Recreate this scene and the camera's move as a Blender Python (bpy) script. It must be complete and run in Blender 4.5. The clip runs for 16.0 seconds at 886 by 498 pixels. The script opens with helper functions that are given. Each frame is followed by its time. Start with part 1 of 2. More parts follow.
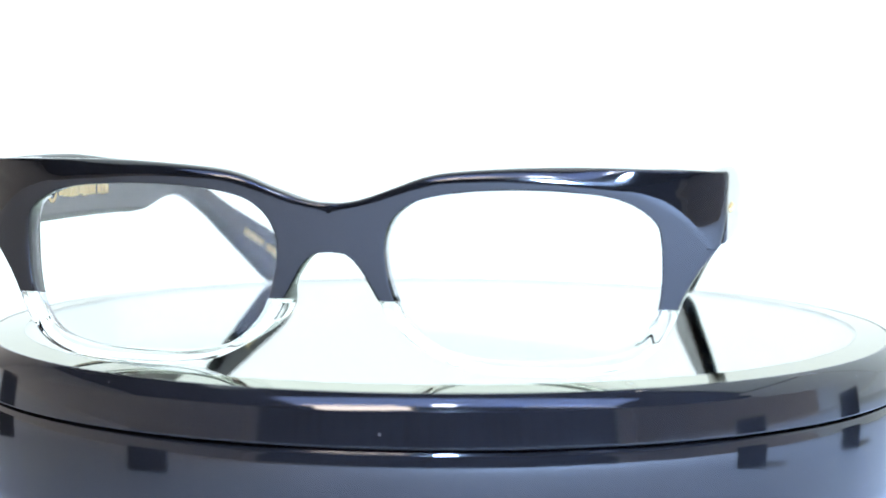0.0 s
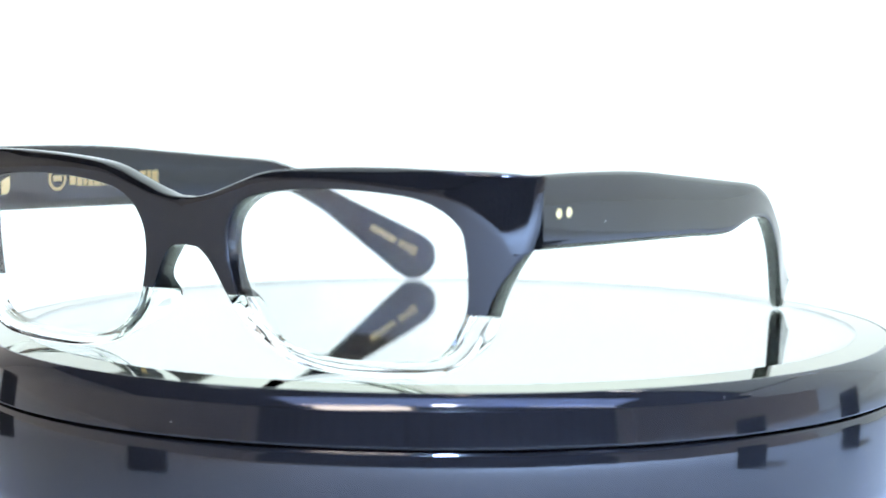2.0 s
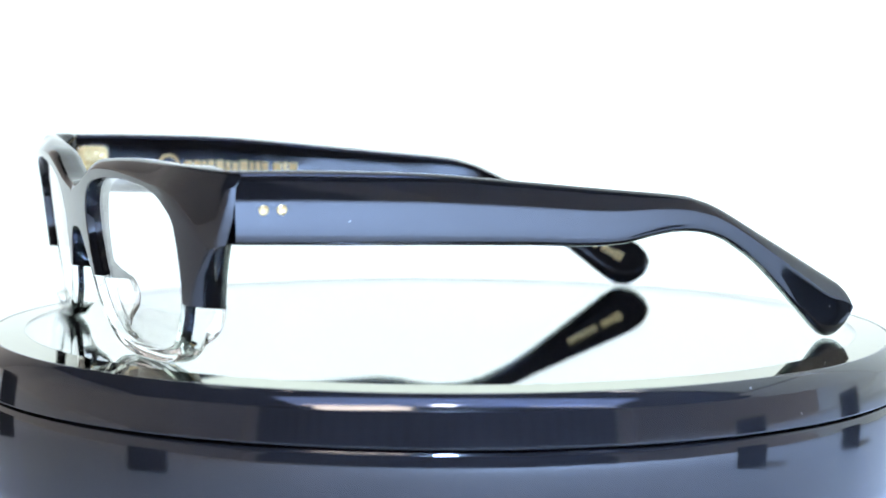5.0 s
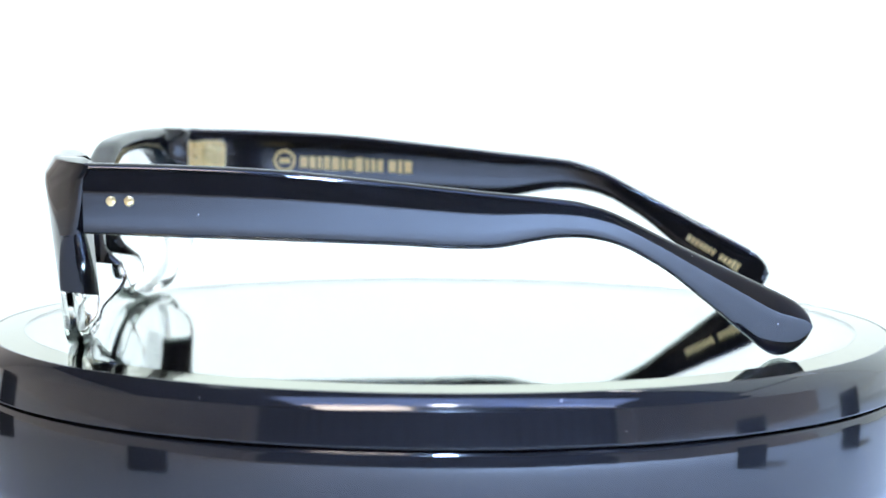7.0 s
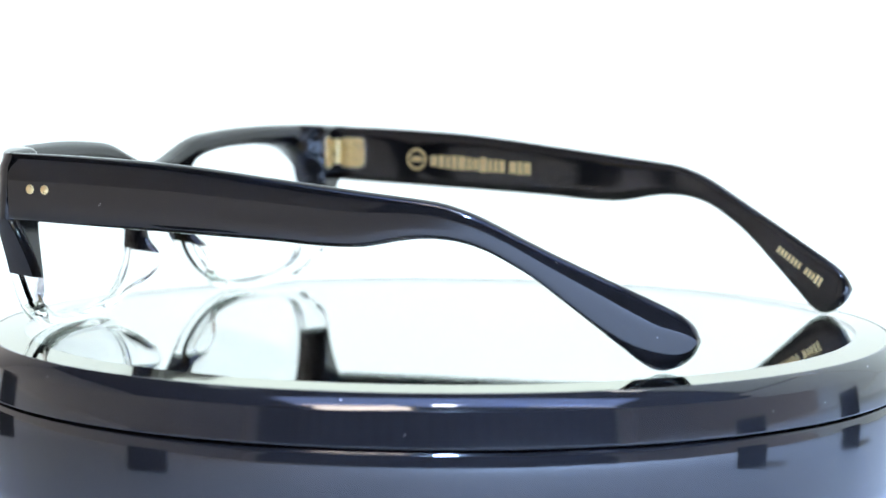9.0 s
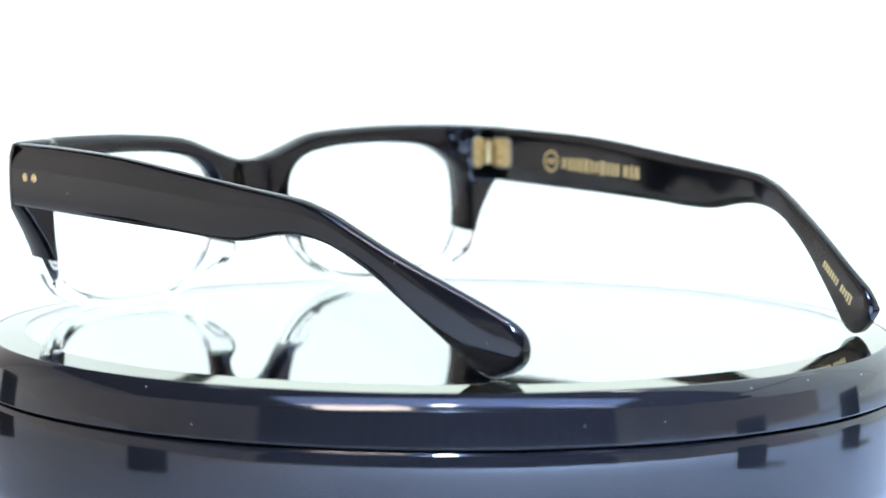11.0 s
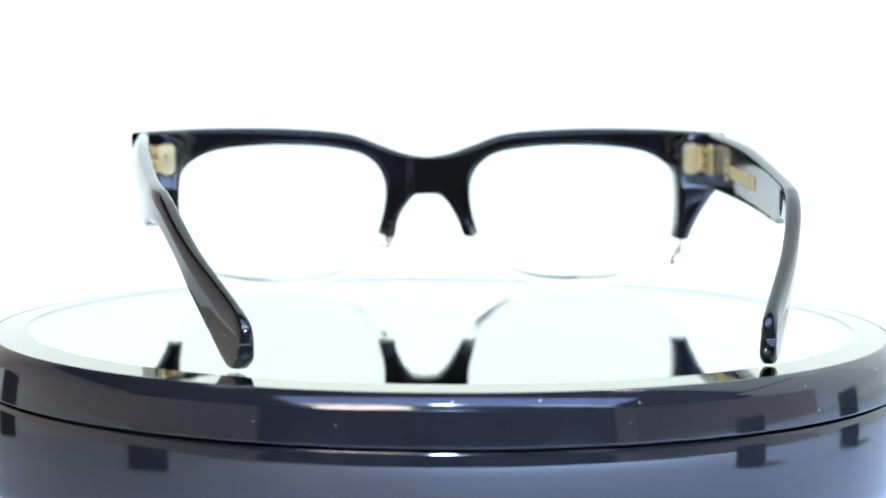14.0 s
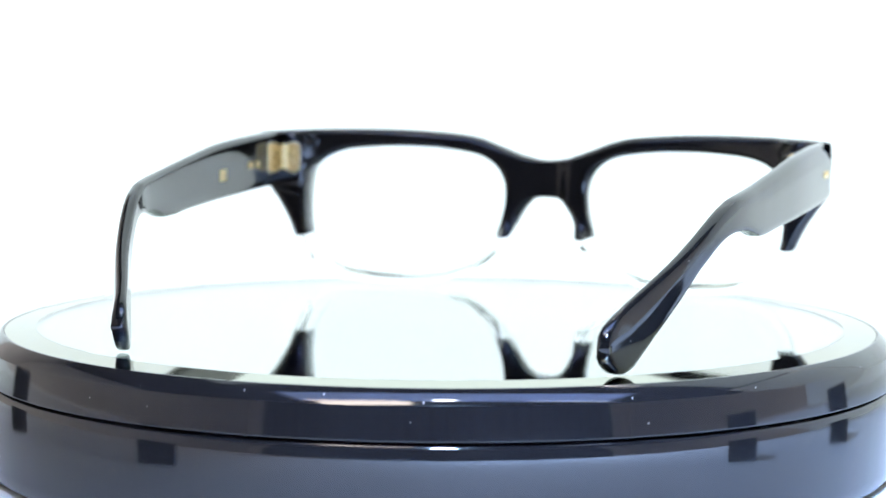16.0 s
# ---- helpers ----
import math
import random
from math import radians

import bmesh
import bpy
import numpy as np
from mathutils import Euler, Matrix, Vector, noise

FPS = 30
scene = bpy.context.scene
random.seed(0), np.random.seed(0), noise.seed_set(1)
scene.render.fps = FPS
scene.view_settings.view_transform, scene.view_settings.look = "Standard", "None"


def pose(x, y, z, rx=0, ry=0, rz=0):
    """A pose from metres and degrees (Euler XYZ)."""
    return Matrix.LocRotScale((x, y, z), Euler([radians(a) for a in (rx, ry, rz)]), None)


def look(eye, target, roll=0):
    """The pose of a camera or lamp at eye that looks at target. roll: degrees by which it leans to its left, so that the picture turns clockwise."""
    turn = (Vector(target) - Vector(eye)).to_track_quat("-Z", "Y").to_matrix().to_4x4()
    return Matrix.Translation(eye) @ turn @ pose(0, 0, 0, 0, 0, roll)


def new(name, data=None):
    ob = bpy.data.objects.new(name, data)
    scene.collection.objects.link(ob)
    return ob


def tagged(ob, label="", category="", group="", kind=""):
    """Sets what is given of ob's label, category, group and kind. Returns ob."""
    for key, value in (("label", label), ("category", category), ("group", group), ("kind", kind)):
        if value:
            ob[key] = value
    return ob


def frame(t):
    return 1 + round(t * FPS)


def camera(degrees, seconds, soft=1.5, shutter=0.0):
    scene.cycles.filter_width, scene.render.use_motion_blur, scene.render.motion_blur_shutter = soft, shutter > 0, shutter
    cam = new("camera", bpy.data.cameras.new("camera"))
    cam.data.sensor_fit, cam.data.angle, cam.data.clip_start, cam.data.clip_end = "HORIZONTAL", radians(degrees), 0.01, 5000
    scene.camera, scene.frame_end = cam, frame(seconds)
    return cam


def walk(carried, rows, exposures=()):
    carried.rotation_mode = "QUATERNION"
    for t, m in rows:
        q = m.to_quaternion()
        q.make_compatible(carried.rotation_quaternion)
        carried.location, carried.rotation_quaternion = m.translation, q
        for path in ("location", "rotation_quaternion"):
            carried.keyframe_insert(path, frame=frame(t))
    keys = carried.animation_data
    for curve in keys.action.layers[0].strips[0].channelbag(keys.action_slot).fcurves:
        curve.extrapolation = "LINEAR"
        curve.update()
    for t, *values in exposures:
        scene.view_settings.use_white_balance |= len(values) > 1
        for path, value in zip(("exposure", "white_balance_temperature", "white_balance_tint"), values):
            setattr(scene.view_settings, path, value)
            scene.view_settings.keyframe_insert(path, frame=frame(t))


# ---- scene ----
# ---- camera: stands still on a tripod, and draws back a little as it refocuses ----
cam = camera(20.4, 16.0, soft=1.5)
EYE = Vector((0.0, -0.5175, 0.0655))
AHEAD = Vector((math.sin(radians(0.051)) * math.cos(radians(5.487)), math.cos(radians(0.051)) * math.cos(radians(5.487)), -math.sin(radians(5.487))))
BACK = EYE - AHEAD * 0.0148
NEAR_POSE = look(EYE, EYE + AHEAD, 0.343)
FAR_POSE = look(BACK, BACK + AHEAD, 0.343)
walk(cam, [(0.0, NEAR_POSE), (13.9, NEAR_POSE), (14.4, FAR_POSE), (16.0, FAR_POSE)])
cam.data.dof.use_dof = True
cam.data.dof.focus_distance = 0.482
cam.data.dof.aperture_fstop = 20.0

# ---- light: self-lit tent fabric behind and above, a lamp over the front, added fills, a dim room behind the camera ----
scene.view_settings.exposure = 0.0
world = bpy.data.worlds.new("world")
scene.world = world
world.use_nodes = True
world.node_tree.nodes["Background"].inputs[0].default_value = (0.75, 0.88, 1.0, 1)
world.node_tree.nodes["Background"].inputs[1].default_value = 0.12


def area_lamp(name, eye, target, width, depth, watts, colour):
    data = bpy.data.lights.new(name, "AREA")
    data.shape, data.size, data.size_y, data.energy, data.color = "RECTANGLE", width, depth, watts, colour
    ob = new(name, data)
    ob.matrix_basis = look(eye, target)
    return ob


# added fills without fixtures: cool on the white table in front, warm overhead, one behind the tent
# unseen cool fill; its cone sets how much table the gloss reflects
front_fill = area_lamp("table_fill", (0.02, -0.78, 1.15), (0.42, -0.70, -0.03), 0.16, 0.10, 60.0, (0.38, 0.58, 1.0))
front_fill.data.spread = radians(73)
# unseen fills added to lift the left table and the walls
area_lamp("warm_fill", (-0.55, -0.75, 2.2), (-0.55, -0.75, 0.0), 0.7, 0.6, 32.0, (1.0, 0.89, 0.82))
area_lamp("room_fill", (0.5, 1.0, 2.2), (0.5, 1.0, 0.0), 1.0, 1.0, 105.0, (1.0, 0.96, 0.93))


# ---- materials ----
def material(name, colour, rough=0.5, metal=0.0, ior=1.5, trans=0.0, emit=0.0, emit_colour=None):
    m = bpy.data.materials.new(name)
    m.use_nodes = True
    b = m.node_tree.nodes["Principled BSDF"]
    b.inputs["Base Color"].default_value = (*colour, 1)
    b.inputs["Roughness"].default_value = rough
    b.inputs["Metallic"].default_value = metal
    b.inputs["IOR"].default_value = ior
    b.inputs["Transmission Weight"].default_value = trans
    if emit:
        b.inputs["Emission Color"].default_value = (*(emit_colour or colour), 1)
        b.inputs["Emission Strength"].default_value = emit
    return m


def wear(m, scale, low, high, bump=0.0, bump_scale=200.0, spread=0.0):
    """Uneven gloss, slight colour spread and fine relief, at real-world size."""
    nt = m.node_tree
    b = nt.nodes["Principled BSDF"]
    tc = nt.nodes.new("ShaderNodeTexCoord")
    n1 = nt.nodes.new("ShaderNodeTexNoise")
    n1.inputs["Scale"].default_value, n1.inputs["Detail"].default_value = scale, 5
    nt.links.new(tc.outputs["Object"], n1.inputs["Vector"])
    mr = nt.nodes.new("ShaderNodeMapRange")
    mr.inputs["From Min"].default_value, mr.inputs["From Max"].default_value = 0.3, 0.7
    mr.inputs["To Min"].default_value, mr.inputs["To Max"].default_value = low, high
    nt.links.new(n1.outputs["Fac"], mr.inputs["Value"])
    nt.links.new(mr.outputs["Result"], b.inputs["Roughness"])
    if spread:
        mix = nt.nodes.new("ShaderNodeMix")
        mix.data_type = "RGBA"
        c = b.inputs["Base Color"].default_value
        mix.inputs["A"].default_value = (*[x * (1 - spread) for x in c[:3]], 1)
        mix.inputs["B"].default_value = (*[min(1, x * (1 + spread)) for x in c[:3]], 1)
        nt.links.new(n1.outputs["Fac"], mix.inputs["Factor"])
        nt.links.new(mix.outputs["Result"], b.inputs["Base Color"])
    if bump:
        n2 = nt.nodes.new("ShaderNodeTexNoise")
        n2.inputs["Scale"].default_value, n2.inputs["Detail"].default_value = bump_scale, 3
        nt.links.new(tc.outputs["Object"], n2.inputs["Vector"])
        bp = nt.nodes.new("ShaderNodeBump")
        bp.inputs["Strength"].default_value, bp.inputs["Distance"].default_value = bump, 0.0004
        nt.links.new(n2.outputs["Fac"], bp.inputs["Height"])
        nt.links.new(bp.outputs["Normal"], b.inputs["Normal"])
    return m


BLACK = wear(material("black_acetate", (0.006, 0.006, 0.0065), 0.05, ior=1.5), 90, 0.03, 0.09, 0.02, 160, 0.3)
CLEAR = material("clear_acetate", (0.97, 0.975, 0.97), 0.02, ior=1.20, trans=1.0)
LENS = material("demo_lens", (0.99, 1.0, 1.0), 0.0, ior=1.45, trans=1.0)
GOLD = wear(material("gold_metal", (0.96, 0.70, 0.34), 0.3, metal=0.85), 900, 0.25, 0.5, 0.1, 2500, 0.15)
BEDDING = material("hinge_bedding", (0.92, 0.88, 0.78), 0.06, ior=1.4, trans=0.75)
GOLD_FOIL = wear(material("gold_foil", (0.97, 0.66, 0.28), 0.4, metal=0.15), 1500, 0.3, 0.6, 0.0, 0, 0.2)
GLOSS = wear(material("black_gloss_plastic", (0.010, 0.010, 0.0115), 0.08, ior=1.53), 45, 0.05, 0.11, 0.002, 90, 0.3)
MIRROR = material("silvering", (0.95, 0.97, 0.955), 0.0, metal=1.0)
GLASS = material("float_glass", (0.93, 0.97, 0.94), 0.0, ior=1.5, trans=1.0)
EDGE = wear(material("bevelled_mirror_edge", (0.34, 0.335, 0.25), 0.05, metal=1.0), 300, 0.02, 0.06, 0.0, 0, 0.06)
PAPER = wear(material("white_table_laminate", (0.8, 0.81, 0.82), 0.5), 6, 0.4, 0.6, 0.05, 400, 0.04)
# emission put into the fabric stands in for lamps shining through it
FABRIC = wear(material("self_lit_tent_fabric", (0.47, 0.485, 0.49), 0.9, emit=0.89, emit_colour=(0.84, 0.965, 1.0)), 3, 0.85, 0.95, 0.1, 600, 0.03)
CURTAIN = wear(material("charcoal_curtain", (0.19, 0.20, 0.25), 0.9), 4, 0.8, 0.95, 0.1, 60, 0.2)
ROOM = wear(material("grey_room_paint", (0.8, 0.79, 0.78), 0.8), 2, 0.7, 0.9, 0.1, 60, 0.1)
CEILING = wear(material("dark_ceiling_paint", (0.07, 0.062, 0.06), 0.85), 2, 0.75, 0.95, 0.1, 60, 0.1)
HOUSING = wear(material("lamp_housing", (0.03, 0.03, 0.032), 0.4), 60, 0.3, 0.5)
LED = material("led_diffuser", (0.9, 0.95, 1.0), 0.4, emit=150.0, emit_colour=(0.86, 0.92, 1.0))
HALO = material("blue_diffuser", (0.3, 0.4, 0.7), 0.4, emit=4.0, emit_colour=(0.40, 0.54, 1.0))
WARM_TUBE = material("warm_tube", (0.9, 0.85, 0.8), 0.4, emit=22.0, emit_colour=(1.0, 0.82, 0.74))
COOL_TUBE = material("cool_tube", (0.85, 0.9, 1.0), 0.4, emit=13.0, emit_colour=(0.8, 0.88, 1.0))
DUST = material("dust_speck", (0.45, 0.45, 0.48), 0.7)


# ---- mesh helpers ----
def part(name, bm, mat, parent, label="", smooth=True, angle=35):
    me = bpy.data.meshes.new(name)
    bmesh.ops.recalc_face_normals(bm, faces=bm.faces)
    for f in bm.faces:
        f.smooth = smooth
    if smooth:
        for e in bm.edges:
            if len(e.link_faces) == 2 and e.calc_face_angle(0) > radians(angle):
                e.smooth = False
    bm.to_mesh(me)
    bm.free()
    me.materials.append(mat)
    ob = new(name, me)
    ob.parent = parent
    if label:
        ob["label"] = label
    return ob


def curve_through(pts, n=14):
    """Open Catmull-Rom curve through control points."""
    p = [np.array(q, float) for q in pts]
    p = [2 * p[0] - p[1], *p, 2 * p[-1] - p[-2]]
    out = []
    for i in range(1, len(p) - 2):
        for k in range(n):
            t = k / n
            out.append(0.5 * (2 * p[i] + (p[i + 1] - p[i - 1]) * t + (2 * p[i - 1] - 5 * p[i] + 4 * p[i + 1] - p[i + 2]) * t * t
                              + (3 * p[i] - p[i - 1] - 3 * p[i + 1] + p[i + 2]) * t ** 3))
    out.append(p[-2])
    return np.array(out)


def even(line, n):
    d = np.concatenate([[0], np.cumsum(np.linalg.norm(np.diff(line, axis=0), axis=1))])
    s = np.linspace(0, d[-1], n)
    return np.stack([np.interp(s, d, line[:, k]) for k in range(line.shape[1])], 1)


def lathe(profile, steps=256):
    """A turned body from (radius, height) pairs."""
    bm = bmesh.new()
    rings = []
    for r, z in profile:
        rings.append([bm.verts.new((r * math.cos(2 * math.pi * k / steps), r * math.sin(2 * math.pi * k / steps), z)) for k in range(steps)]
                     if r > 1e-6 else [bm.verts.new((0, 0, z))])
    for a, b in zip(rings, rings[1:]):
        for k in range(steps):
            j = (k + 1) % steps
            if len(a) == 1:
                bm.faces.new((a[0], b[j], b[k]))
            elif len(b) == 1:
                bm.faces.new((a[k], a[j], b[0]))
            else:
                bm.faces.new((a[k], a[j], b[j], b[k]))
    return bm


def box(bm, size, m, bevel=0.0):
    made = bmesh.ops.create_cube(bm, size=1, matrix=m @ Matrix.Diagonal((*size, 1)))
    if bevel:
        edges = {e for v in made["verts"] for e in v.link_edges}
        bmesh.ops.bevel(bm, geom=list(edges), offset=bevel, segments=2, affect="EDGES", profile=0.6)
    return bm


# ---- the setting ----
TABLE = -0.030


def build_setting():
    bm = bmesh.new()
    box(bm, (2.4, 2.6, 0.03), Matrix.Translation((0, -0.45, TABLE - 0.015)), 0.003)
    tagged(part("table_top", bm, PAPER, None), "white laminate table top under the turntable", "table", kind="structure")
    # tent: back sweep with a curved foot and a roof
    side = [(0.125, TABLE + 0.0105), (0.28, TABLE + 0.0102)]
    for a in np.linspace(-90, 0, 10):
        side.append((0.45 + 0.22 * math.cos(radians(a)), TABLE + 0.23 + 0.22 * math.sin(radians(a))))
    for a in np.linspace(0, 90, 10):
        side.append((0.52 + 0.15 * math.cos(radians(a)), 0.60 + 0.15 * math.sin(radians(a))))
    side.append((0.12, 0.75))
    bm = bmesh.new()
    rows = []
    for y, z in side:
        rows.append([bm.verts.new((x, y, z)) for x in np.linspace(-0.42, 0.75, 9)])
    for a, b in zip(rows, rows[1:]):
        for k in range(8):
            bm.faces.new((a[k], a[k + 1], b[k + 1], b[k]))
    bmesh.ops.solidify(bm, geom=bm.faces[:], thickness=0.004)
    tagged(part("backdrop", bm, FABRIC, None, angle=50), "white photo tent fabric with added glow behind the turntable", "backdrop", kind="structure")
    # unseen side panel, added to glow from the right
    bm = bmesh.new()
    box(bm, (0.004, 0.62, 0.76), Matrix.Translation((0.76, 0.36, TABLE + 0.385)), 0.001)
    tagged(part("backdrop", bm, FABRIC, None), "unseen white tent side panel with added glow", "backdrop", kind="structure")
    # room around
    for name, size, at in (("wall_north", (5.2, 0.1, 3.0), (0, 2.6, 0.75)), ("wall_south", (5.2, 0.1, 3.0), (0, -2.6, 0.75)),
                           ("wall_west", (0.1, 5.1, 3.0), (-2.6, 0, 0.75)), ("wall_east", (0.1, 5.1, 3.0), (2.6, 0, 0.75)),
                           ("ceiling", (5.3, 5.3, 0.1), (0, 0, 2.3)), ("floor", (5.3, 5.3, 0.1), (0, 0, -0.8))):
        bm = bmesh.new()
        box(bm, size, Matrix.Translation(at))
        tagged(part(name, bm, CEILING if name == "ceiling" else ROOM, None, smooth=False), "plain painted room surface around the table", "room", kind="structure")


def build_curtain():
    """A dark pleated curtain behind the camera."""
    bm = bmesh.new()
    xs = np.linspace(-2.2, 2.1, 173)
    low = [bm.verts.new((x, -2.48 + 0.006 * math.sin(x * 40), -0.74)) for x in xs]
    top = [bm.verts.new((x, -2.48 + 0.006 * math.sin(x * 40), 2.2)) for x in xs]
    for k in range(172):
        bm.faces.new((low[k], low[k + 1], top[k + 1], top[k]))
    bmesh.ops.solidify(bm, geom=bm.faces[:], thickness=0.003)
    tagged(part("curtain", bm, CURTAIN, None), "dark charcoal pleated curtain hanging by the wall", "curtain", kind="structure")


def build_lamp():
    lamp = tagged(new("studio_lamp"), "long black lamp bar with two glowing tubes above the table", "lamp")
    lamp.matrix_basis = look((0.008, -0.255, 0.62), (0.008, -0.19, 0.0))
    bm = bmesh.new()
    box(bm, (0.72, 0.21, 0.03), Matrix.Translation((0.03, 0.07, 0.024)), 0.004)
    part("housing", bm, HOUSING, lamp)
    bm = bmesh.new()
    box(bm, (0.038, 0.024, 0.003), Matrix.Translation((0, 0, 0.001)), 0.001)
    part("led_chip", bm, LED, lamp, "bright white light panel")
    bm = bmesh.new()
    box(bm, (0.68, 0.19, 0.003), Matrix.Translation((0.03, 0.07, 0.006)), 0.001)
    part("diffuser", bm, HALO, lamp, "dim blue glowing diffuser")
    for x, mat, label in ((-0.19, WARM_TUBE, "warm white glowing tube"), (0.27, COOL_TUBE, "cool white glowing tube")):
        bm = bmesh.new()
        bmesh.ops.create_cone(bm, cap_ends=True, segments=16, radius1=0.006, radius2=0.006, depth=0.20,
                              matrix=Matrix.Translation((x, -0.012, -0.002)) @ Matrix.Rotation(radians(90), 4, "Y"))
        part("tube", bm, mat, lamp, label)
    bm = bmesh.new()
    box(bm, (0.008, 0.008, 1.6), Matrix.Translation((0, 0, 0.83)), 0.002)
    part("suspension_rod", bm, HOUSING, lamp)


def build_pads():
    for x, y, turn, wide, tall in ((-0.137, -0.1127, -71, 0.024, 0.019), (0.1534, -0.1032, 77, 0.020, 0.0265), (0.169, -0.0216, 113, 0.018, 0.0265), (-0.1648, 0.0038, 55, 0.018, 0.0265)):
        bm = bmesh.new()
        box(bm, (wide, 0.014, tall), Matrix.Translation((x, y, TABLE + tall / 2)) @ Matrix.Rotation(radians(turn), 4, "Z"), 0.0012)
        tagged(part("rubber_block", bm, HOUSING, None), "small black rubber block standing on the white table", "block", "blocks round the turntable")


build_setting()
build_curtain()
build_lamp()
build_pads()


# ---- turntable ----
def build_turntable():
    table = tagged(new("turntable"), "glossy black round display turntable with a mirror top", "turntable")
    table.location = (0, 0, TABLE)
    up = -TABLE
    body = [(0, 0.0005), (0.095, 0.0005), (0.0972, 0.0012), (0.0978, 0.0025), (0.0979, 0.004), (0.0981, 0.008), (0.09815, 0.012), (0.0981, 0.0150), (0.09803, 0.0168),
            (0.0979, 0.0182), (0.09775, 0.0189), (0.0974, 0.0195), (0.0969, 0.0199), (0.0962, 0.0201), (0.0, 0.0201)]
    part("base", lathe(body), GLOSS, table, "glossy black plastic base", angle=45)
    # a rim that rises in a barrel wall, a softly rounded bevel and a narrow lip
    ring = [(0.0, 0.0203), (0.0975, 0.0203), (0.09773, 0.0204)]
    ring += [(0.0978 - 0.0003 * k * k / 36 - 0.00055 * k / 6, 0.0206 + 0.00103 * k) for k in range(7)]
    r, z = ring[-1]
    for k in range(10):
        tilt = radians(37 + 1.9 * k)
        r, z = r - 0.00040 * math.sin(tilt), z + 0.00040 * math.cos(tilt)
        ring.append((r, z))
    ring += [(r - 0.00015, z + 0.00003), (r - 0.0004, z + 0.00004), (r - 0.0005, z + 0.00003), (r - 0.0005, 0.0272), (0.0, 0.0272)]
    lip = r - 0.0006
    platter = part("platter", lathe(ring), GLOSS, table, "glossy black rotating ring with a bevelled rim", angle=14)
    # glass pane with silvering below, and its bevelled margin
    part("mirror_silvering", lathe([(0.0, up - 0.0022), (lip, up - 0.0022)]), MIRROR, platter, "silvered mirror layer")
    part("mirror_glass", lathe([(0.0, up - 0.0021), (lip, up - 0.0021), (lip, up - 0.0005), (0.0866, up), (0.0, up)], 256), GLASS, platter, "clear mirror glass", angle=0.4)
    part("glass_edge", lathe([(0.0868, up + 0.00001), (lip, up - 0.00046), (lip, up - 0.00049), (0.0868, up - 0.00001), (0.0868, up + 0.00001)]), EDGE, platter, "pale olive bevelled mirror margin", angle=10)
    rng = random.Random(4)
    for k in range(26):
        a = rng.uniform(0, 2 * math.pi)
        r, z = rng.choice(((0.0956, 0.0283), (0.0976, 0.0228), (0.0964, 0.0274), (0.0974, 0.0240)))
        bm = bmesh.new()
        bmesh.ops.create_icosphere(bm, subdivisions=1, radius=rng.uniform(0.00007, 0.0002),
                                   matrix=Matrix.Translation((r * math.cos(a), r * math.sin(a), z)))
        part("dust_speck", bm, DUST, platter)
    return platter


PLATTER = build_turntable()

# ---- eyeglasses, in millimetres: u to one side, v towards the tips, w up ----
TO_TABLE = Matrix.Translation((-0.0048, -0.0702, 0.0)) @ Matrix.Scale(0.001, 4)
CUT = 13.1
MID = np.array((34.5, 19.0))


def smoothstep(x):
    x = min(1.0, max(0.0, x))
    return x * x * (3 - 2 * x)


def polar(line):
    d = line - MID
    a, r = np.degrees(np.arctan2(d[:, 1], d[:, 0])), np.hypot(d[:, 0], d[:, 1])
    a = np.where(a < -100, a + 360, a)
    k = np.argsort(a)
    return a[k], r[k]


def front_depth(u, w):
    """The front face of the bowed frame front, leaning forwards at the top."""
    return -6.4 + 1.5e-3 * u * u - 0.125 * (w - 20)


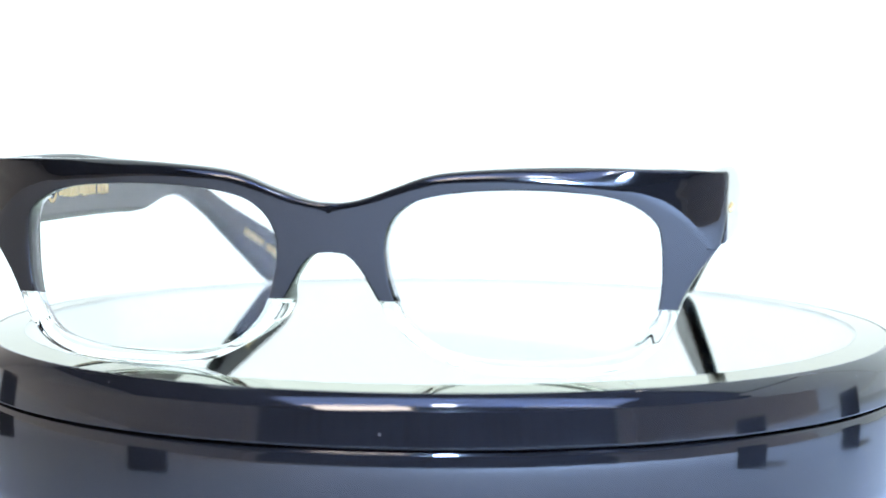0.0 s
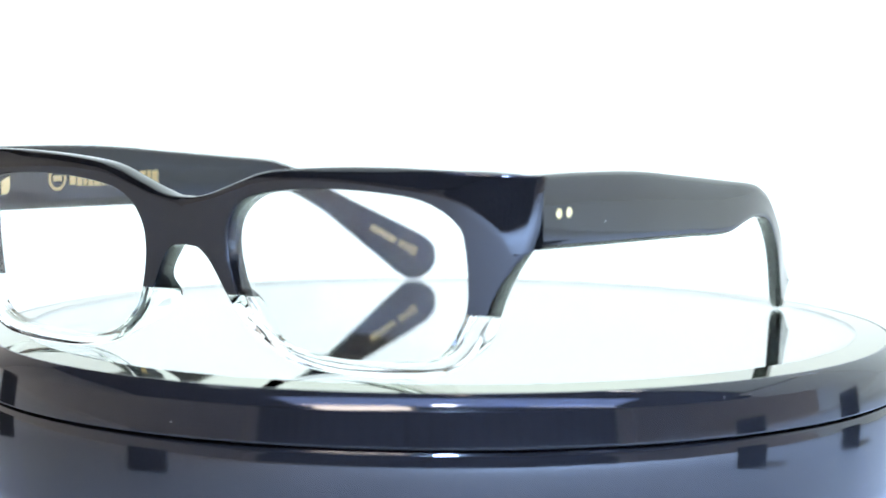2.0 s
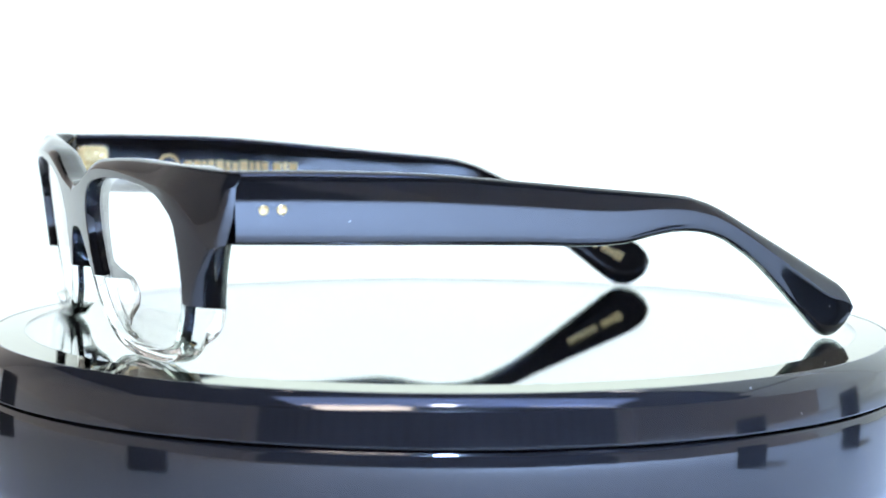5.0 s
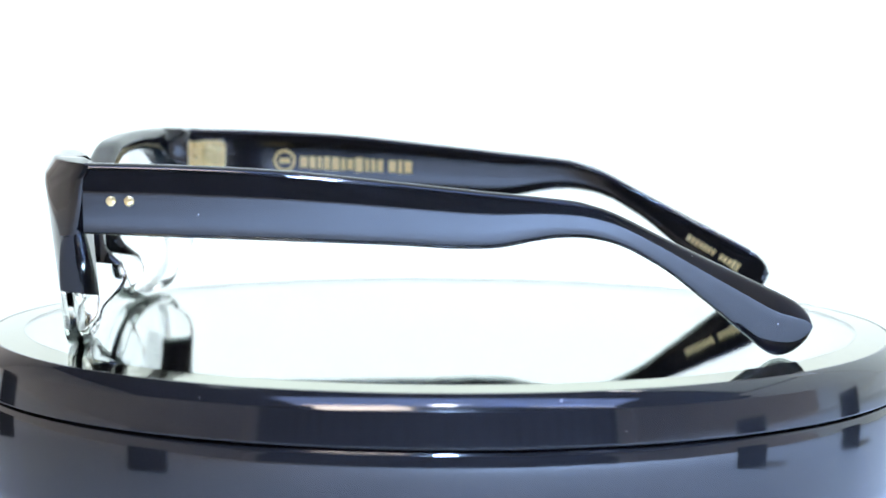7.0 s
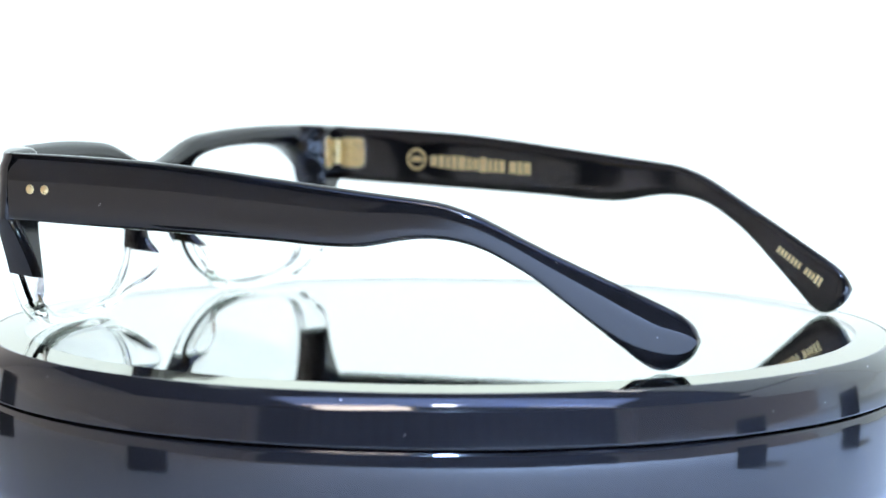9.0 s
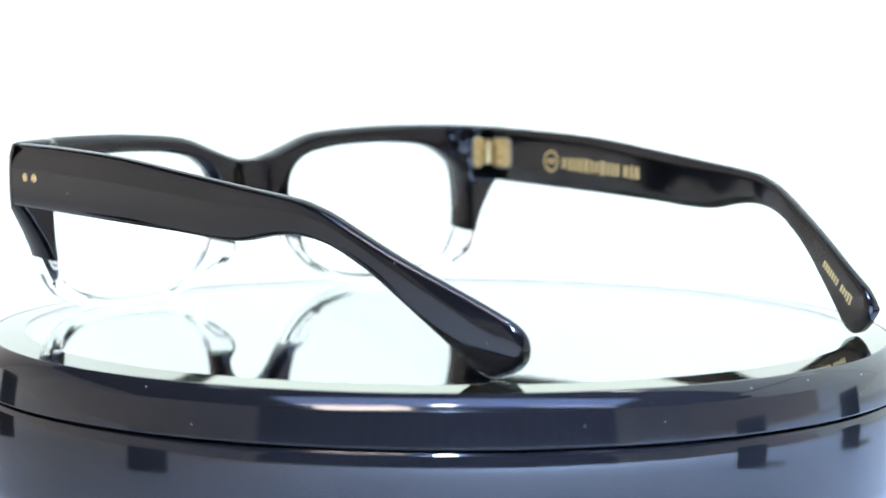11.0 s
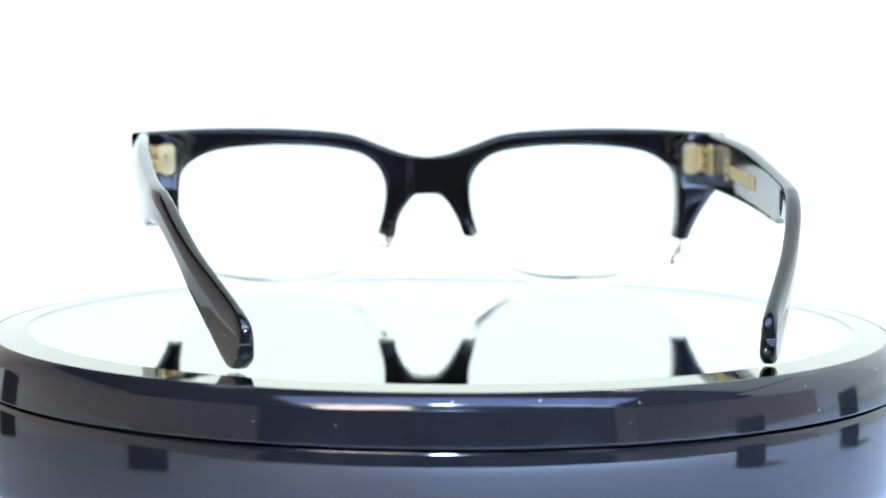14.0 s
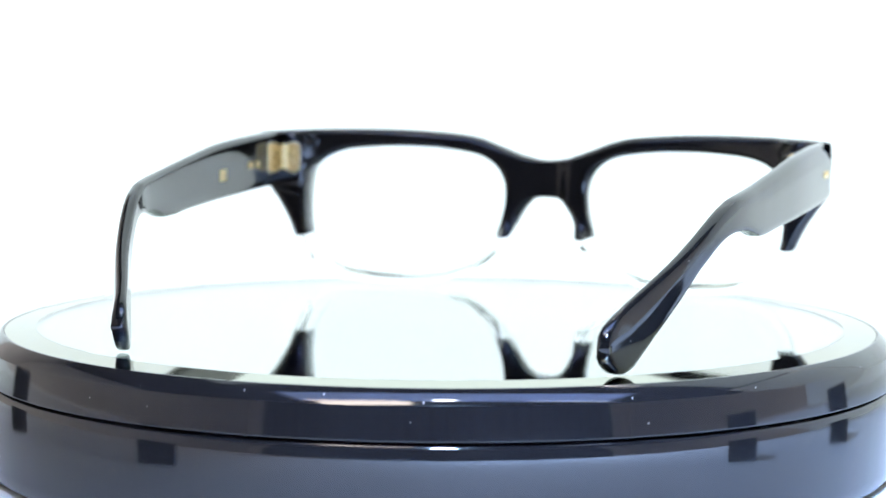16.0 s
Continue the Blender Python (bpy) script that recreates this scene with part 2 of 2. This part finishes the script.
def front_half(side):
    top = curve_through([(0, 31.0), (3, 31.3), (6.7, 32.2), (11.9, 34.1), (17, 36.0), (22.2, 37.0), (32.3, 37.75), (42.3, 38.05), (52.3, 38.0), (62, 37.75), (70.2, 37.3)])
    end = curve_through([(70.2, 37.3), (70.6, 36.4), (70.5, 31), (70.2, 27.5), (69.5, 24.1)])
    flank = curve_through([(69.5, 24.1), (67.3, 21.3), (64.9, 17.7), (63.3, 14.7), (62.5, 12.8), (60.6, 8.2), (57.6, 4.2), (53.0, 1.5), (46, 0.35), (38, 0.05), (30, 0.25),
                           (23, 1.5), (17.2, 4.3), (12.0, 8.6), (8.7, 13.4), (5.7, 18.8), (3.4, 21.4), (1.5, 22.2), (0, 22.4)])
    mid = np.linspace((0, 22.4), (0, 31.0), 12)
    hole = curve_through([(59.6, 23.8), (58.8, 27.9), (55.4, 31.0), (50.4, 32.9), (42.4, 33.75), (34.3, 33.95), (25.2, 33.5), (17.1, 32.1), (13.2, 29.9), (11.0, 27.0), (10.1, 23.3),
                          (10.5, 18.5), (12.0, 13.2), (14.4, 9.0), (19.1, 5.0), (25.4, 3.1), (32.6, 2.5), (42.6, 2.7), (50.5, 3.8), (54.8, 6.0), (57.4, 9.8), (59.1, 13.6), (59.6, 18.5), (59.6, 23.8)])
    oa, orad = polar(np.concatenate([top, end, flank, mid]))
    ha, hrad = polar(hole)
    crease = curve_through([(-12, 32.8), (-6.7, 31.1), (0, 30.0), (6.7, 31.1), (12, 32.8), (17, 34.4), (22, 35.3), (32, 35.7), (42, 35.3), (52, 34.5), (58, 33.0), (62, 30.6), (65, 27.7), (66.5, 25.4), (67.3, 23.5)])
    seg = crease[1:] - crease[:-1]
    seg_sq = (seg ** 2).sum(1)
    ca, crad = polar(crease)
    ca, crad = np.append(ca, [ca[0] - 2, ca[-1] + 20]), np.append(crad, [60, 60])
    order = np.argsort(ca)
    ca, crad = ca[order], crad[order]
    corner = [np.degrees(np.arctan2(y - MID[1], x - MID[0])) for x, y in ((70.2, 37.3), (70.6, 36.4), (69.5, 24.1), (0, 31.0), (0, 22.4))]
    angles = sorted(set(np.round(np.concatenate([np.linspace(-100, 260, 241)[:-1], corner, np.linspace(0, 34, 52), np.linspace(7, 9, 9), np.linspace(172, 200, 30)]), 3)))
    bm = bmesh.new()
    front, back = [], []
    for a in angles:
        ro, rh = np.interp(a, oa, orad, period=360), np.interp(a, ha, hrad, period=360)
        wide = ro - rh
        way = np.array((math.cos(radians(a)), math.sin(radians(a))))
        on_mid = 160.0 < a < 174.6
        # bevel between the crease and the outer edge
        rc = np.interp(a, ca, crad, period=360)
        bevel = max(0.35, min(ro - rc, 0.85 * wide))
        inner_d = [0, 0.08, 0.25, 0.55, 0.85, 1.15]
        steps = [min(d, wide * 0.1 * d / 0.55 if d > 0.55 else wide * 0.1) for d in inner_d]
        outer_d = sorted([0.0, 0.12, 0.35, 0.8, 1.3, 0.7 * bevel, 0.9 * bevel, bevel, 1.15 * bevel + 0.1])
        outer_d = [min(d, wide * 0.9) for d in outer_d]
        steps = steps + list(np.linspace(steps[-1], wide - outer_d[-1], 9)[1:-1]) + [wide - d for d in reversed(outer_d)]
        fcol, bcol = [], []
        for d in steps:
            p = MID + way * (rh + d)
            out = wide - d
            u, w = p
            vf = front_depth(u, w)
            vb = -0.7 + 1.5e-3 * u * u - 0.09 * (w - 18)
            vb += (6.8 - 0.09 * min(0.0, w - 24) - vb) * smoothstep((u - 57) / 3.5) * smoothstep((w - 2) / 5)
            # bevel along the top, and the end piece turning back to meet the arm
            over = 0.0
            if rh + d > rc:
                near = np.clip(((p - crease[:-1]) * seg).sum(1) / seg_sq, 0, 1)
                over = float(np.hypot(*(crease[:-1] + seg * near[:, None] - p).T).min())
            arched = 0.6 * over + 0.17 * min(over, 2.0) ** 2 + 0.68 * max(0.0, over - 2.0)
            wrap = min(0.985, max(0.0, (u - 56) / 15))
            turned = 5.6 * (1 - math.sqrt(1 - wrap * wrap)) + 0.25 * over + 0.45 * max(0.0, w - 34.6)
            vf += arched + (turned - arched) * smoothstep((u - 42) / 14)
            if not on_mid:
                vf += 0.42 * max(0.0, 1 - out / 0.5) ** 2
                vb -= 1.5 * max(0.0, 1 - out / 1.6) ** 2
            elif out < 0.01:
                u = 0.0
            vf += 0.30 * max(0.0, 1 - d / 0.3) ** 2
            vb -= 0.8 * max(0.0, 1 - d / 1.15) ** 2
            # moulded nose pad on the back
            pad = math.exp(-((w - 10.0) / 5.2) ** 2) * smoothstep((18 - w) / 6) * smoothstep((22 - u) / 8)
            vb += 4.6 * pad * smoothstep((d / max(wide, 1e-3) - 0.08) / 0.5) * (0 if on_mid else 1)
            # saddle of the bridge
            vb -= 0.9 * smoothstep((5.6 - u) / 2.4) * smoothstep((w - 19) / 3)
            fcol.append(bm.verts.new((side * u, vf, w)))
            flare = 0 if on_mid else 1.3 * pad * d / max(wide, 1e-3)
            bcol.append(bm.verts.new((side * (u - flare), max(vb, vf + 0.7), w)))
        front.append(fcol)
        back.append((bcol, on_mid))
    n = len(angles)
    for i in range(n):
        j = (i + 1) % n
        f0, f1, (b0, m0), (b1, m1) = front[i], front[j], back[i], back[j]
        for k in range(len(f0) - 1):
            bm.faces.new((f0[k], f0[k + 1], f1[k + 1], f1[k]))
            bm.faces.new((b0[k], b1[k], b1[k + 1], b0[k + 1]))
        bm.faces.new((f0[0], f1[0], b1[0], b0[0]))
        if abs(f0[-1].co.x) + abs(f1[-1].co.x) > 0.002:
            bm.faces.new((f0[-1], b0[-1], b1[-1], f1[-1]))
    bmesh.ops.remove_doubles(bm, verts=bm.verts, dist=0.004)
    return bm


def cut_half(bm, above):
    normal = (0, -0.125, -1) if above else (0, 0.125, 1)
    height = CUT + (0.012 if above else -0.012)
    got = bmesh.ops.bisect_plane(bm, geom=bm.verts[:] + bm.edges[:] + bm.faces[:], plane_co=(0, -3.2, height), plane_no=normal, clear_outer=True)
    edges = [e for e in got["geom_cut"] if isinstance(e, bmesh.types.BMEdge)]
    bmesh.ops.edgenet_fill(bm, edges=edges)
    return bm


BOW = curve_through([(0, 70.5), (15, 70.45), (40, 70.0), (60, 69.0), (82, 67.2), (100, 64.3), (120, 58.6), (138, 51.9), (148, 48.2)])


def temple_u(v, side, w=30.0):
    """The outer face of a side arm: straight, then bending inwards as it drops; one arm bends a little less."""
    along = v + smoothstep((v - 96) / 20) * (1.8 - 0.2 * (w - 20))
    return float(np.interp(along, BOW[:, 0], BOW[:, 1])) + (1.3 if side > 0 else 1.6) * smoothstep((along - 72) / 55)


def on_arm(v, w, side, depth):
    """A frame on an arm at depth below its outer face: x outwards, y along, z up."""
    at = Vector((side * (temple_u(v, side, w) - depth), v, w))
    along = Vector((side * (temple_u(v + 1, side, w) - temple_u(v - 1, side, w)) / 2, 1, 0)).normalized()
    rise = Vector((side * (temple_u(v, side, w + 1) - temple_u(v, side, w - 1)) / 2, 0, 1))
    out = along.cross(rise).normalized()
    rise = out.cross(along)
    return Matrix(((out.x, along.x, rise.x, at.x), (out.y, along.y, rise.y, at.y), (out.z, along.z, rise.z, at.z), (0, 0, 0, 1)))


TOP_LINE = curve_through([(6.6, 37.3), (22.9, 37.05), (43.8, 36.15), (64.6, 34.15), (80.2, 32.55), (96, 30.95), (101.3, 29.8), (106.6, 27.8), (117.5, 22.2), (128.5, 16.75), (138.6, 11.7), (141.4, 9.9),
                          (143.2, 7.9), (143.85, 6.0)])
LOW_LINE = curve_through([(6.9, 24.15), (22.9, 23.65), (43.8, 23.05), (64.6, 22.35), (75, 21.8), (83.4, 21.9), (90.8, 23.25), (96, 23.85), (101.4, 23.55), (106.7, 22.1), (112.1, 19.25), (117.6, 15.5),
                          (128.7, 6.2), (133.6, 2.0), (136.0, 0.55), (138.0, 0.35), (140.4, 1.2), (142.8, 3.3), (143.85, 5.6)])


def temple_mesh(side):
    n = 150
    t0, l0 = even(TOP_LINE, n), even(LOW_LINE, n)
    # profile round the section: (height -1..1, outwards 0..1)
    qs = [-1, -0.985, -0.94, -0.86, -0.7, -0.4, -0.1, 0.15, 0.34, 0.42, 0.5, 0.65, 0.8, 0.9, 0.96, 0.99, 1]
    bm = bmesh.new()
    rings = []
    for i in range(n):
        a, b = l0[i], t0[i]
        length = i / (n - 1)
        thick = 4.3 - 1.0 * smoothstep(length * 1.5)
        thick *= math.sqrt(max(0.4, 1 - max(0.0, (length - 0.965) / 0.035) ** 2))
        tall = max(0.2, np.linalg.norm(b - a) / 2)
        ring = []
        soft = min(1.0, tall * 0.5)
        for face in (1, -1):
            for q in (qs if face == 1 else qs[::-1]):
                p = a + (b - a) * (q + 1) / 2
                u = temple_u(p[0], side, p[1])
                d = (1 - abs(q)) * tall
                edge = soft * (1 - math.sqrt(max(0.0, 1 - max(0.0, 1 - d / soft) ** 2)))
                if face == 1:
                    top = max(0.0, q - 0.38)
                    off = -edge - tall * (0.17 * top + 0.24 * top * top) - 0.1 * max(0.0, (-q - 0.6) / 0.4) ** 2
                else:
                    off = -thick + edge + 0.2 * max(0.0, (abs(q) - 0.5) / 0.5) ** 2
                ring.append(bm.verts.new((side * (u + off), p[0], p[1])))
        rings.append(ring)
    m = len(rings[0])
    for r, s in zip(rings, rings[1:]):
        for k in range(m):
            bm.faces.new((r[k], r[(k + 1) % m], s[(k + 1) % m], s[k]))
    bm.faces.new(rings[0])
    bm.faces.new(rings[-1][::-1])
    bmesh.ops.remove_doubles(bm, verts=bm.verts, dist=0.002)
    return bm


def lens_mesh(side):
    """A thin demo lens that fills the opening, bowed like the front."""
    edge = curve_through([(59.8, 23.8), (59.0, 28.0), (55.5, 31.2), (50.4, 33.1), (42.4, 33.95), (34.3, 34.15), (25.2, 33.7), (17.0, 32.3), (13.0, 30.0), (10.8, 27.0), (9.9, 23.3), (10.3, 18.5),
                          (11.8, 13.1), (14.2, 8.8), (19.0, 4.8), (25.4, 2.9), (32.6, 2.3), (42.6, 2.5), (50.6, 3.6), (55.0, 5.9), (57.6, 9.7), (59.3, 13.6), (59.8, 18.5), (59.8, 23.8)], 6)[:-1]
    bm = bmesh.new()
    faces = []
    for off in (1.6, 2.8):
        rows = []
        for s in (1.0, 0.75, 0.5, 0.25):
            rows.append([bm.verts.new((side * p[0], front_depth(p[0], p[1]) + off, p[1])) for p in (MID + (e - MID) * s for e in edge)])
        c = bm.verts.new((side * MID[0], front_depth(*MID) + off, MID[1]))
        m = len(edge)
        for a, b in zip(rows, rows[1:]):
            for k in range(m):
                bm.faces.new((a[k], a[(k + 1) % m], b[(k + 1) % m], b[k]))
        for k in range(m):
            bm.faces.new((rows[-1][k], rows[-1][(k + 1) % m], c))
        faces.append(rows[0])
    a, b = faces
    for k in range(len(a)):
        bm.faces.new((a[k], b[k], b[(k + 1) % len(a)], a[(k + 1) % len(a)]))
    return bm


def scaled(bm):
    bm.transform(TO_TABLE)
    return bm


def mark(bm, side, v, w, dv, dw, tilt=0.0, inset=0.0):
    """A slightly raised stamped bar on the inner face of an arm."""
    length = (v - 6) / 170
    thick = 4.3 - 1.0 * smoothstep(length * 1.5)
    m = on_arm(v, w, side, thick + 0.02 - inset) @ Matrix.Rotation(radians(tilt), 4, "X")
    return box(bm, (0.12, dv, dw), m)


def build_glasses():
    g = tagged(new("eyeglasses"), "black and clear acetate eyeglasses with gold hinges standing on a mirror", "eyeglasses")
    bm = front_half(1)
    other = front_half(-1)
    me = bpy.data.meshes.new("half")
    other.to_mesh(me)
    other.free()
    bm.from_mesh(me)
    bmesh.ops.remove_doubles(bm, verts=bm.verts, dist=0.004)
    part("front_frame", scaled(cut_half(bm, True)), BLACK, g, "glossy black acetate upper front with bridge", angle=40)
    for side in (1, -1):
        part("lower_rim", scaled(cut_half(front_half(side), False)), CLEAR, g, "clear transparent acetate lower rim", angle=40)
        part("lens", scaled(lens_mesh(side)), LENS, g, "clear demo lens")
        arm = part("temple", scaled(temple_mesh(side)), BLACK, g, "glossy black acetate side arm with curved tip")
        for v in (12.0, 15.4):
            bm = bmesh.new()
            bmesh.ops.create_uvsphere(bm, u_segments=24, v_segments=12, radius=1.0,
                                      matrix=Matrix.Translation((side * 70.3, v, 30.35)) @ Matrix.Diagonal((0.55, 1, 1, 1)))
            part("rivet", scaled(bm), GOLD, arm, "round gold rivet")
        build_hinge(g, side)
        stamp(arm, side)
        specks(arm, side)
    return g


def rounded_plate(bm, half_a, half_b, thick, m, radius):
    """A plate with round corners in its local x-z plane, with softened edges."""
    loop = []
    for ca, cb, a0 in ((1, 1, 0), (-1, 1, 90), (-1, -1, 180), (1, -1, 270)):
        for k in range(6):
            a = radians(a0 + 18 * k)
            loop.append((ca * (half_a - radius) + radius * math.cos(a), cb * (half_b - radius) + radius * math.sin(a)))
    rings = []
    for y, shrink in ((-thick / 2, 0.0), (thick / 2 - 0.2, 0.0), (thick / 2, 0.2)):
        rings.append([bm.verts.new(m @ Vector((x * (1 - shrink / half_a), y, z * (1 - shrink / half_b)))) for x, z in loop])
    n = len(loop)
    for r, q in zip(rings, rings[1:]):
        for k in range(n):
            bm.faces.new((r[k], r[(k + 1) % n], q[(k + 1) % n], q[k]))
    bm.faces.new(rings[0])
    bm.faces.new(rings[-1])
    return bm


def build_hinge(g, side):
    """Five-barrel gold hinge: one leaf set in the front, one in the arm, knuckles between."""
    on_front = Matrix.Translation((side * 62.3, 6.9, 31.0))
    arm_pose = Matrix.Translation((side * 66.05, 11.6, 31.0)) @ Matrix.Rotation(radians(90 * side), 4, "Z")
    leaf = part("hinge", scaled(rounded_plate(bmesh.new(), 1.75, 3.7, 0.9, on_front, 1.3)), GOLD, g, "gold metal hinge")
    part("arm_leaf", scaled(rounded_plate(bmesh.new(), 3.4, 3.6, 0.9, arm_pose, 1.4)), GOLD, leaf)
    for mount, wide, name in ((on_front, 2.1, "front_bedding"), (arm_pose, 3.8, "arm_bedding")):
        back = mount @ Matrix.Translation((0, -0.22, 0))
        part(name, scaled(rounded_plate(bmesh.new(), wide, 4.1, 0.7, back, 1.6)), BEDDING, leaf, "clear glossy rim round the hinge leaf")
    for k in range(5):
        z = 28.7 + 1.15 * k
        bm = bmesh.new()
        bmesh.ops.create_cone(bm, cap_ends=True, segments=20, radius1=1.3, radius2=1.3, depth=1.02, matrix=Matrix.Translation((side * 64.3, 8.2, z)))
        part("knuckle", scaled(bm), GOLD, leaf)
        bm = bmesh.new()
        if k % 2:
            box(bm, (2.6, 1.1, 0.95), Matrix.Translation((side * 63.0, 7.7, z)), 0.2)
        else:
            box(bm, (1.1, 3.4, 0.95), Matrix.Translation((side * 65.2, 9.9, z)), 0.2)
        part("knuckle_arm", scaled(bm), GOLD, leaf)
    bm = bmesh.new()
    bmesh.ops.create_cone(bm, cap_ends=True, segments=18, radius1=0.9, radius2=0.8, depth=0.7, matrix=Matrix.Translation((side * 64.3, 8.2, 34.0)))
    part("hinge_screw", scaled(bm), GOLD, leaf)


def specks(arm, side):
    """Dust and a short scratch on the outer face of an arm."""
    rng = random.Random(30 + side)
    spots = [(28.2, 28.0, 0.7, 0.07, 50), (137.0, 6.6, 0.25, 0.16, 20), (120.0, 20.2, 0.2, 0.16, 0)]
    for v, w, long, thin, tilt in spots:
        bm = bmesh.new()
        box(bm, (0.08, long * rng.uniform(0.8, 1.1), thin), on_arm(v, w, side, -0.01) @ Matrix.Rotation(radians(tilt), 4, "X"))
        part("dust_speck", scaled(bm), DUST, arm)


def stamp(arm, side):
    rng = random.Random(11 + side)
    if side == -1:
        bm = bmesh.new()
        for k in range(16):
            a = 2 * math.pi * k / 16
            mark(bm, side, 29.3 + 2.3 * math.cos(a), 29.9 + 2.3 * math.sin(a), 0.95, 0.7, math.degrees(a) + 90)
        mark(bm, side, 29.3, 29.9, 2.6, 1.3)
        part("emblem", scaled(bm), GOLD_FOIL, arm, "round gold foil emblem")
        v = 33.0
        while v < 60:
            wide = rng.choice((1.1, 1.5, 1.9))
            bm = bmesh.new()
            mark(bm, side, v + wide / 2, 29.8 - 0.04 * (v - 28), wide, rng.uniform(2.6, 3.4))
            part("lettering_bar", scaled(bm), GOLD_FOIL, arm)
            v += wide + (0.4 if not 51 < v < 53 else 1.2)
        for k in range(13):
            if k in (7,):
                continue
            bm = bmesh.new()
            v = 125.6 + 0.92 * k
            mark(bm, side, v, 13.4 - 0.57 * (v - 125.6), 0.72, 1.5 if k < 11 else 2.1, -29.7)
            part("lettering_bar", scaled(bm), GOLD_FOIL, arm)
    else:
        for k in range(6):
            if k == 2:
                continue
            bm = bmesh.new()
            mark(bm, side, 20.8 + 1.3 * k, 30.0, 0.9, 1.6)
            part("lettering_bar", scaled(bm), GOLD_FOIL, arm)
        for k in range(3):
            bm = bmesh.new()
            mark(bm, side, 43.0 + 1.5 * k, 28.7, 1.0, 2.7)
            part("lettering_bar", scaled(bm), GOLD_FOIL, arm)


GLASSES = build_glasses()

# ---- what turns ----
START, SPEED = -11.58, 11.579


def motions():
    times = [0.5 * k for k in range(33)]
    walk(PLATTER, [(t, pose(0, 0, 0, 0, 0, START - SPEED * t)) for t in times])
    walk(GLASSES, [(t, pose(0, 0, 0, 0, 0, START - SPEED * t)) for t in times])


motions()
